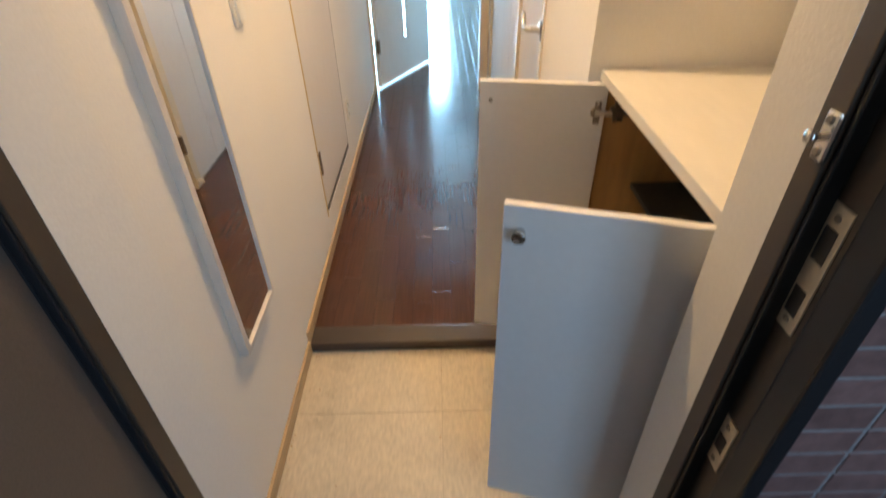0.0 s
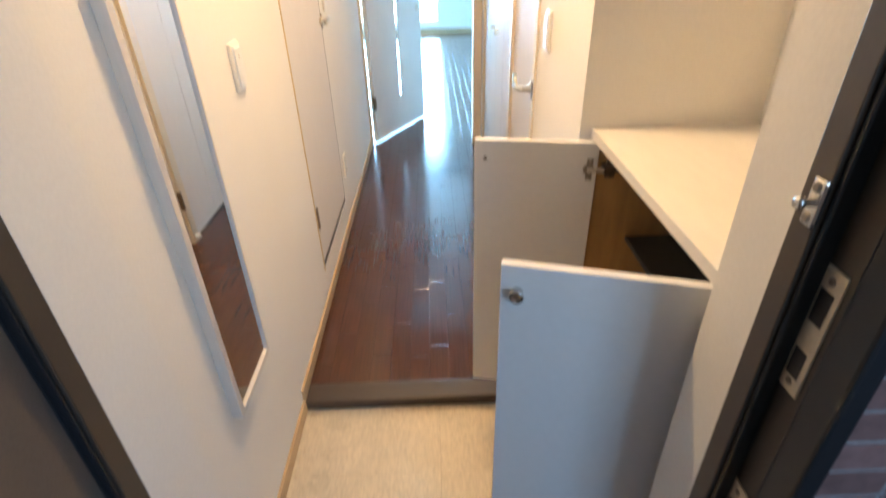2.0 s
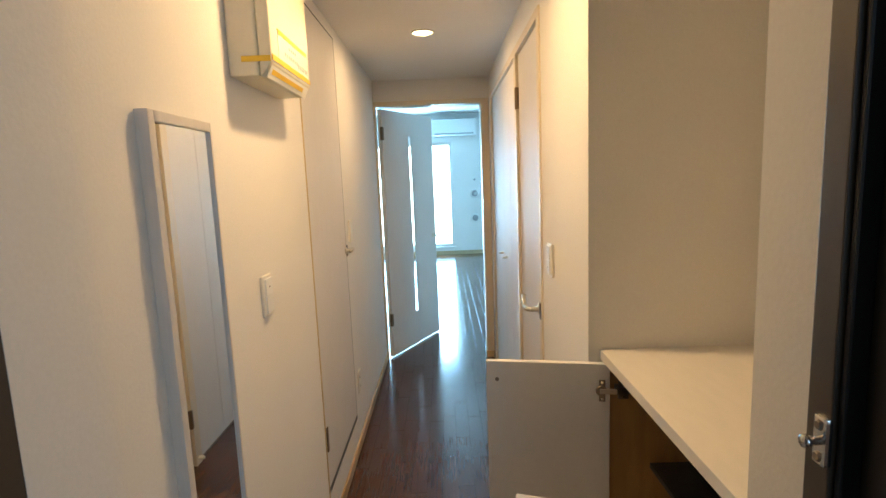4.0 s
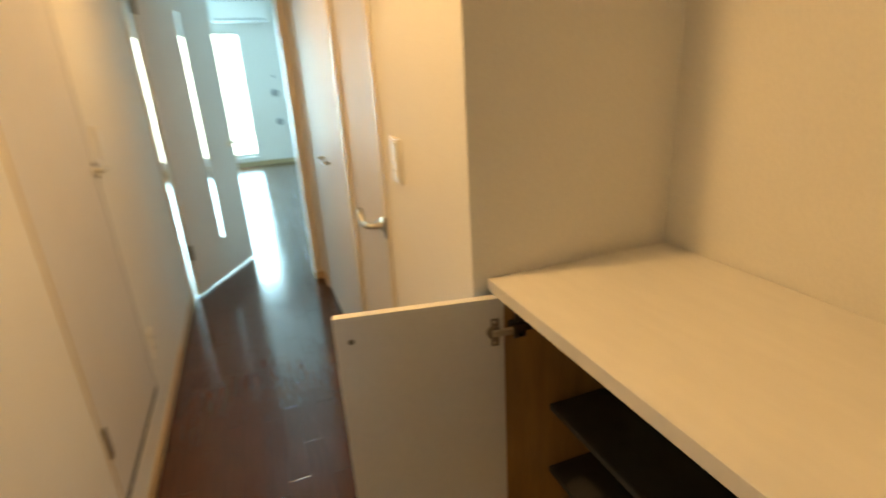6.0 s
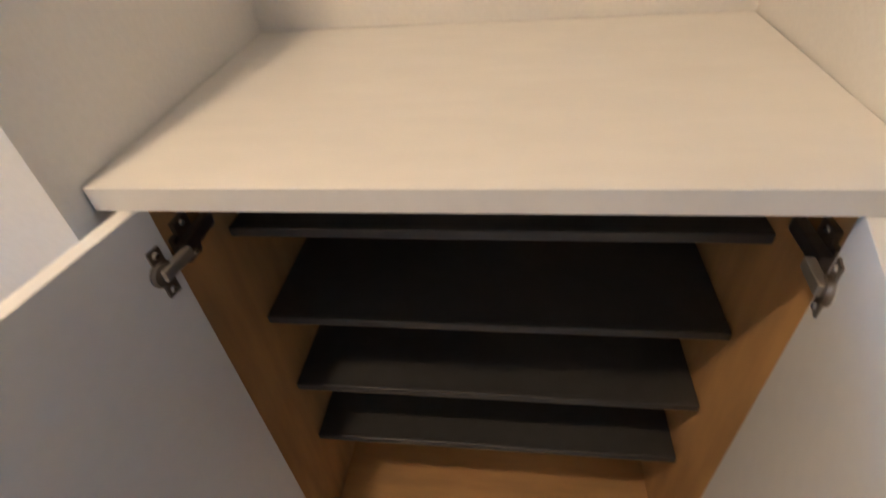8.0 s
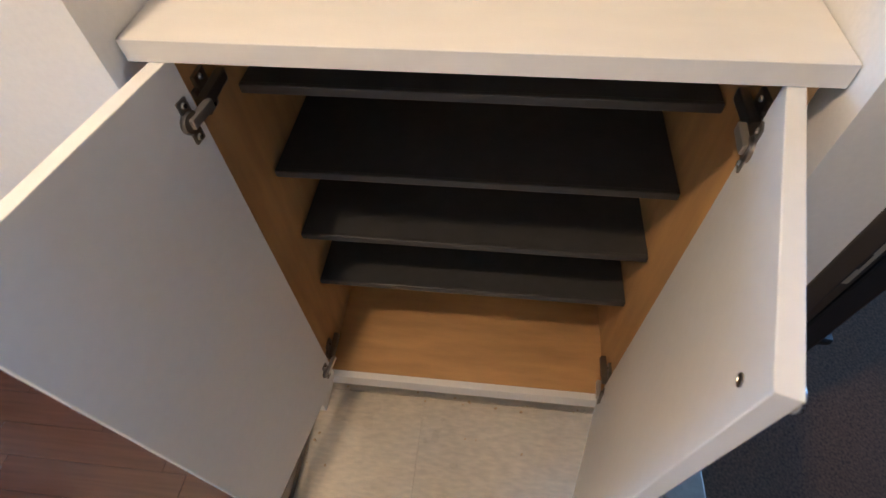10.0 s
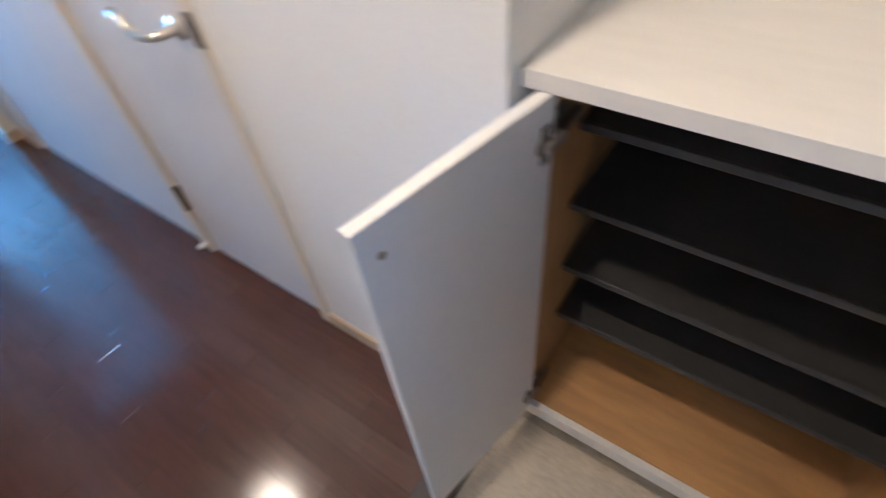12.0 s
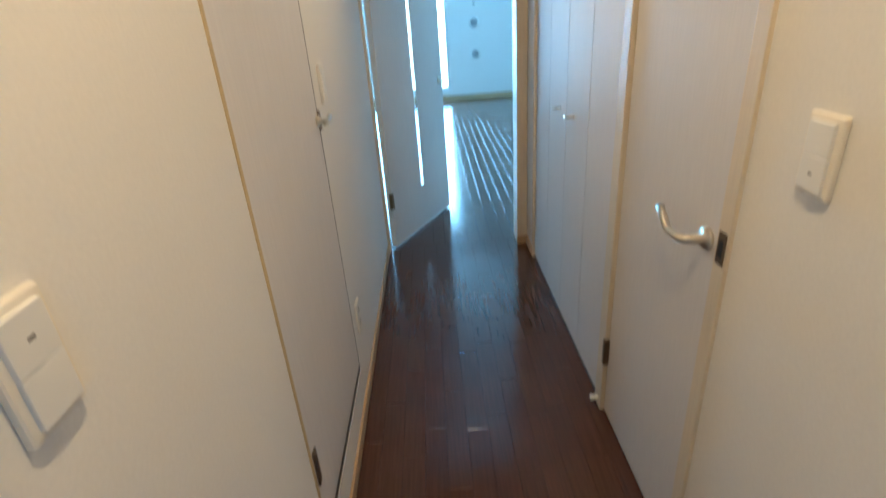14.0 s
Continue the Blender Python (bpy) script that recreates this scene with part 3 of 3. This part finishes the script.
part("lever", tube(bent([(HX - 0.03, HY, HZ), (HX - 0.052, HY + 0.003, HZ), (HX - 0.056, HY + 0.05, HZ - 0.003), (HX - 0.056, HY + 0.068, HZ - 0.002), (HX - 0.054, HY + 0.080, HZ + 0.005), (HX - 0.050, HY + 0.125, HZ + 0.028)]), 0.0095, 12), SATIN, lever, smooth=True)
part("door_stop", lathe([(0, 0.03), (0.008, 0.03), (0.011, 0.022), (0.011, 0)], pose(R - 0.006, 3.20, 0.035, 0, -90, 0), 14), PLAST, rd, "small ivory door stop", smooth=True)
cl = thing("door_folding_closet", (R, 3.85, 0), "white folding closet doors, closed, in four leaves", "closet door", kind="structure")
for i in range(4):
    y0, y1 = 3.236 + i * 0.3045, 3.236 + (i + 1) * 0.3045
    lf = part("leaf", box(R + 0.006, R + 0.030, y0 + 0.0015, y1 - 0.0015, 0.012, 1.996, bevel=0.002), DOORW, cl, "white wood-grain leaf")
    if i in (1, 2):
        yh = (y1 - 0.115) if i == 1 else (y0 + 0.09)
        part("pull_handle", tube(bent([(R + 0.008, yh, 0.955), (R - 0.018, yh + 0.002, 0.953), (R - 0.021, yh + 0.05, 0.945), (R + 0.006, yh + 0.056, 0.943)]), 0.006, 10), SATIN, lf, "satin pull handle", smooth=True)
part("floor_track", box(R + 0.004, R + 0.032, 3.236, 4.454, 0.0, 0.009), INK, cl)

# door at the hall's end, swung into the room
hm = pose(-0.1985, 4.722, 0, 0, 0, math.degrees(math.atan2(0.69, 0.365)))
hd = thing("door_hall_end", (0.0, 5.0, 0), "white door with a narrow glass slit, half open into the room", "door", kind="structure")
for piece, x0, x1, z0, z1, dx0, dx1, dz0, dz1 in (("hinge_stile", 0, 0.38, 0.014, 1.985, 0, -0.04, 0, 0), ("lock_stile", 0.422, 0.785, 0.014, 1.985, 0.078, 0, 0, 0),
                                                  ("bottom_panel", 0.38, 0.422, 0.014, 0.30, -0.04, 0.078, 0, -0.02), ("top_panel", 0.38, 0.422, 1.80, 1.985, -0.04, 0.078, 0.02, 0)):
    bm = box(x0, x1, -0.036, -0.028, z0, z1, m=hm)
    box(x0 + dx0, x1 + dx1, -0.028, 0.0, z0 + dz0, z1 + dz1, bm=bm, m=hm)
    part(piece, bm, DOORW, hd, "white wood-grain panel")
part("glass_slit", box(0.38, 0.422, -0.034, -0.030, 0.30, 1.80, m=hm), CLEAR, hd, "narrow clear glass")
for z in (0.32, 1.80):
    part("hinge", box(-0.014, 0.010, -0.046, -0.026, z - 0.05, z + 0.05, bevel=0.002, m=hm), BRONZE, hd, "bronze hinge")
for s in (-1, 1):
    y = -0.036 if s < 0 else 0.0
    rose = part("lever_handle", lathe([(0, 0), (0.023, 0), (0.023, 0.008), (0.010, 0.010), (0.009, 0.045), (0, 0.045)], hm @ Matrix.Translation((0.735, y, 0.93)) @ Matrix.Rotation(radians(-90 * s), 4, "X"), 20), SATIN, hd, "satin lever handle", smooth=True)
    bm = tube(bent([(0.735, y + s * 0.04, 0.93), (0.733, y + s * 0.055, 0.93), (0.62, y + s * 0.055, 0.932)]), 0.008)
    bmesh.ops.transform(bm, matrix=hm, verts=bm.verts)
    part("lever", bm, SATIN, rose, smooth=True)

# downlights
for y in (3.43, 2.07):
    x = 0.213 if y > 3 else 0.21
    d = thing("downlight", (x, y, CEILING), "round white recessed ceiling downlight, lit", "downlight", "hall downlights")
    part("trim_ring", lathe([(0.062, 0.002), (0.066, -0.003), (0.062, -0.007), (0.052, -0.006), (0.049, 0.0)], pose(x, y, CEILING), 36), WHITEP, d, smooth=True)
    part("diffuser", lathe([(0, -0.001), (0.05, -0.001), (0.05, 0.001), (0, 0.001)], pose(x, y, CEILING), 36), LAMPGLOW, d, "glowing warm diffuser")

# ---- the room beyond ----
win = thing("window_1", (-0.4, FAR, WZ0), "tall white-framed sliding window, bright with daylight", "window", kind="structure")
for b in ((WX0, WX0 + 0.05, WZ0, WZ1), (WX1 - 0.05, WX1, WZ0, WZ1), (WX0 + 0.05, WX1 - 0.05, WZ0, WZ0 + 0.05), (WX0 + 0.05, WX1 - 0.05, WZ1 - 0.05, WZ1), (-0.84, -0.78, WZ0 + 0.05, WZ1 - 0.05)):
    part("frame_bar", box(b[0], b[1], FAR + 0.03, FAR + 0.09, b[2], b[3], bevel=0.004), WHITEP, win)
for x0, x1 in ((WX0 + 0.05, -0.84), (-0.78, WX1 - 0.05)):
    p = part("pane", box(x0, x1, FAR + 0.055, FAR + 0.060, WZ0 + 0.05, WZ1 - 0.05), CLEAR, win, "clear pane")
    p.visible_shadow = False
part("sill", box(WX0 - 0.02, WX1 + 0.02, FAR - 0.02, FAR + 0.03, WZ0 - 0.03, WZ0, bevel=0.004), WHITEP, win)
tagged(part("backdrop", box(-60, 60, 60, 60.2, -60, 26), DISTANCE), "pale bright sky beyond the window", kind="structure")
setting("balcony_floor", [(-3, 3, FAR + 0.14, FAR + 1.3, -0.2, -0.02)], PAINTC, "pale balcony floor")
ac = thing("air_conditioner", (0.52, FAR, 2.21), "white wall-mounted air conditioner above the window", "air conditioner")
part("body", box(0.12, 0.92, FAR - 0.22, FAR, 2.21, 2.50, bevel=0.02, segments=3), WHITEP, ac)
part("intake_grille", box(0.14, 0.90, FAR - 0.20, FAR - 0.02, 2.498, 2.506), GREYD, ac)
part("louvre", box(0.17, 0.87, FAR - 0.224, FAR - 0.16, 2.225, 2.25, bevel=0.004), GREYD, ac, "grey louvre slot")
for z in (1.14, 0.68):
    v = thing("wall_vent", (0.87, FAR, z), "round grey vent on the white room wall", "vent", "round wall vents")
    part("rim", lathe([(0.05, 0), (0.085, 0), (0.082, 0.016), (0.06, 0.022), (0.055, 0.012)], pose(0.87, FAR, z, 90, 0, 0), 28), WHITEP, v, smooth=True)
    part("cap", lathe([(0, 0.028), (0.045, 0.026), (0.058, 0.014), (0.058, 0.0), (0, 0.0)], pose(0.87, FAR, z, 90, 0, 0), 28), GREYD, v, smooth=True)
hook = tagged(part("wall_hook", lathe([(0, 0.02), (0.016, 0.018), (0.02, 0)], pose(0.875, FAR, 1.40, 90, 0, 0), 14), GREYD, smooth=True), "small dark hook on the white wall", "hook")

# ---- floor pieces ----
boards = tagged(part("floor", box(L - 0.05, R + 0.06, STEP + 0.07, END + 0.06, -0.1, -0.004), JOINT), "dark red-brown wooden strip floor", kind="structure")
PW, PL = 0.0755, 0.303
rng = random.Random(4)


def plank_mesh(w, l):
    bm = bmesh.new()
    rings = []
    for dx, dy, z in ((0, 0, -0.004), (0, 0, -0.0008), (0.0002, 0.0007, -0.0003), (0.0004, 0.0018, 0.0)):
        rings.append([bm.verts.new((sx * (w / 2 - dx), sy * (l / 2 - dy), z)) for sx, sy in ((-1, -1), (1, -1), (1, 1), (-1, 1))])
    for lo, hi in zip(rings, rings[1:]):
        for k in range(4):
            bm.faces.new((lo[k], lo[(k + 1) % 4], hi[(k + 1) % 4], hi[k]))
    bm.faces.new(rings[-1])
    me = bpy.data.meshes.new("floorboard")
    bm.to_mesh(me)
    bm.free()
    me.materials.append(FLOORW)
    return me


meshes = {}


def lay(w, y0, y1, x, parent):
    key = (round(w, 4), round(y1 - y0, 4))
    if key not in meshes:
        meshes[key] = plank_mesh(w - 0.0003, y1 - y0 - 0.0005)
    ob = new("floorboard", meshes[key])
    ob.parent = parent
    ob.location = (x, (y0 + y1) / 2, 0.0)


x, i = L + 0.0005, 0
while x < R + 0.05:
    w = min(PW, R + 0.055 - x)
    y = STEP + 0.085
    l = 0.10 + 0.40 * ((i * 0.37 + 0.11 * (i % 3)) % 1.0)
    while y < END + 0.05:
        y1 = min(y + l, END + 0.06)
        if END + 0.06 - y1 < 0.08:
            y1 = END + 0.06
        lay(w, y, y1, x + w / 2, boards)
        y, l = y1, 0.455
    x, i = x + PW, i + 1

bm = bmesh.new()
x, i = -2.2, 0
while x < 2.29:
    y, l = END + 0.06, 0.2 + 0.7 * ((i * 0.37) % 1.0)
    while y < FAR - 0.01:
        y1 = min(y + l, FAR)
        vs = [bm.verts.new(c) for c in ((x + 0.0013, y + 0.0008, 0), (x + PW - 0.0013, y + 0.0008, 0), (x + PW - 0.0013, y1 - 0.0008, 0), (x + 0.0013, y1 - 0.0008, 0),
                                         (x, y, -0.0012), (x + PW, y, -0.0012), (x + PW, y1, -0.0012), (x, y1, -0.0012))]
        bm.faces.new(vs[:4])
        for a, b in ((0, 1), (1, 2), (2, 3), (3, 0)):
            bm.faces.new((vs[a + 4], vs[b + 4], vs[b], vs[a]))
        y, l = y1, 0.909
    x, i = x + PW, i + 1
room_floor = tagged(part("floor_room", box(-2.3, 2.4, END + 0.06, FAR + 0.1, -0.1, -0.0025), JOINT), "dark brown wooden strip floor of the room", kind="structure")
tagged(part("room_floorboards", bm, FLOORW, room_floor), kind="stuff")

# entrance tiles
ent = tagged(part("floor_entrance", box(L - 0.1, BACK, 1.152, STEP + 0.01, LOW - 0.1, LOW - 0.003), GROUT), "cream mottled vinyl tile entrance floor", kind="structure")
for x0, x1 in ((L, 0.265), (0.265, 0.715), (0.715, BACK)):
    for y0, y1 in ((1.152, 1.73), (1.73, STEP + 0.007)):
        bm = box(x0 + 0.0006, x1 - 0.0006, y0 + 0.0006, y1 - 0.0006, LOW - 0.003, LOW, bevel=0.0005, segments=1)
        part("vinyl_tile", bm, TILE, ent)

# brick tiles of the outside wall beside the entrance
bw, bh, gap = 0.094, 0.044, 0.006


def brick_mesh(w):
    bm = box(0, w, -0.0016, 0.002, 0, bh)
    front = [e for e in bm.edges if all(v.co.y < -0.0012 for v in e.verts)]
    bmesh.ops.bevel(bm, geom=front, offset=0.0006, segments=1, affect="EDGES")
    me = bpy.data.meshes.new("brick")
    bm.to_mesh(me)
    bm.free()
    me.materials.append(BRICK)
    return me


whole, rest, count = brick_mesh(bw), bmesh.new(), 0
for row in range(50):
    z = -0.135 + row * (bh + gap)
    for col in range(26):
        x0 = 0.707 + col * (bw + gap)
        if row < 28 and col < 10:
            ob = new("brick", whole)
            ob.parent = outer
            ob.location = (x0, 1.0698 + rng.uniform(-0.0003, 0.0003), z)
        else:
            box(x0, x0 + bw, 1.0684, 1.0702, z, z + bh, bm=rest)
    for col in range(8):
        x1 = -0.275 - col * (bw + gap)
        box(x1 - bw, x1, 1.0684, 1.0702, z, z + bh, bm=rest)
tagged(part("far_bricks", rest, BRICK, outer), kind="stuff")

# dirt along the skirting and the step
dirt, rng = bmesh.new(), random.Random(9)
for i in range(130):
    if i > 90:
        x, y = 0.70 + abs(rng.gauss(0, 0.05)), rng.uniform(1.3, 1.96)
    elif i > 70:
        x, y = rng.uniform(L + 0.05, 0.65), rng.uniform(1.2, 1.95)
    elif i % 2:
        x, y = L + 0.012 + abs(rng.gauss(0, 0.012)), rng.uniform(1.4, 1.98)
    else:
        x, y = rng.uniform(L + 0.02, 0.6), STEP - 0.004 - abs(rng.gauss(0, 0.012))
    sz = rng.uniform(0.0012, 0.004)
    b = bmesh.new()
    bmesh.ops.create_icosphere(b, subdivisions=1, radius=sz, matrix=pose(x, y, LOW + sz * 0.3, 0, 0, rng.uniform(0, 180)) @ Matrix.Diagonal((1.0, rng.uniform(0.5, 1.6), 0.5, 1)))
    merge(dirt, b)
tagged(part("dirt_crumbs", dirt, SKIRT), "small brown dirt crumbs on the entrance floor", "dirt", kind="stuff")
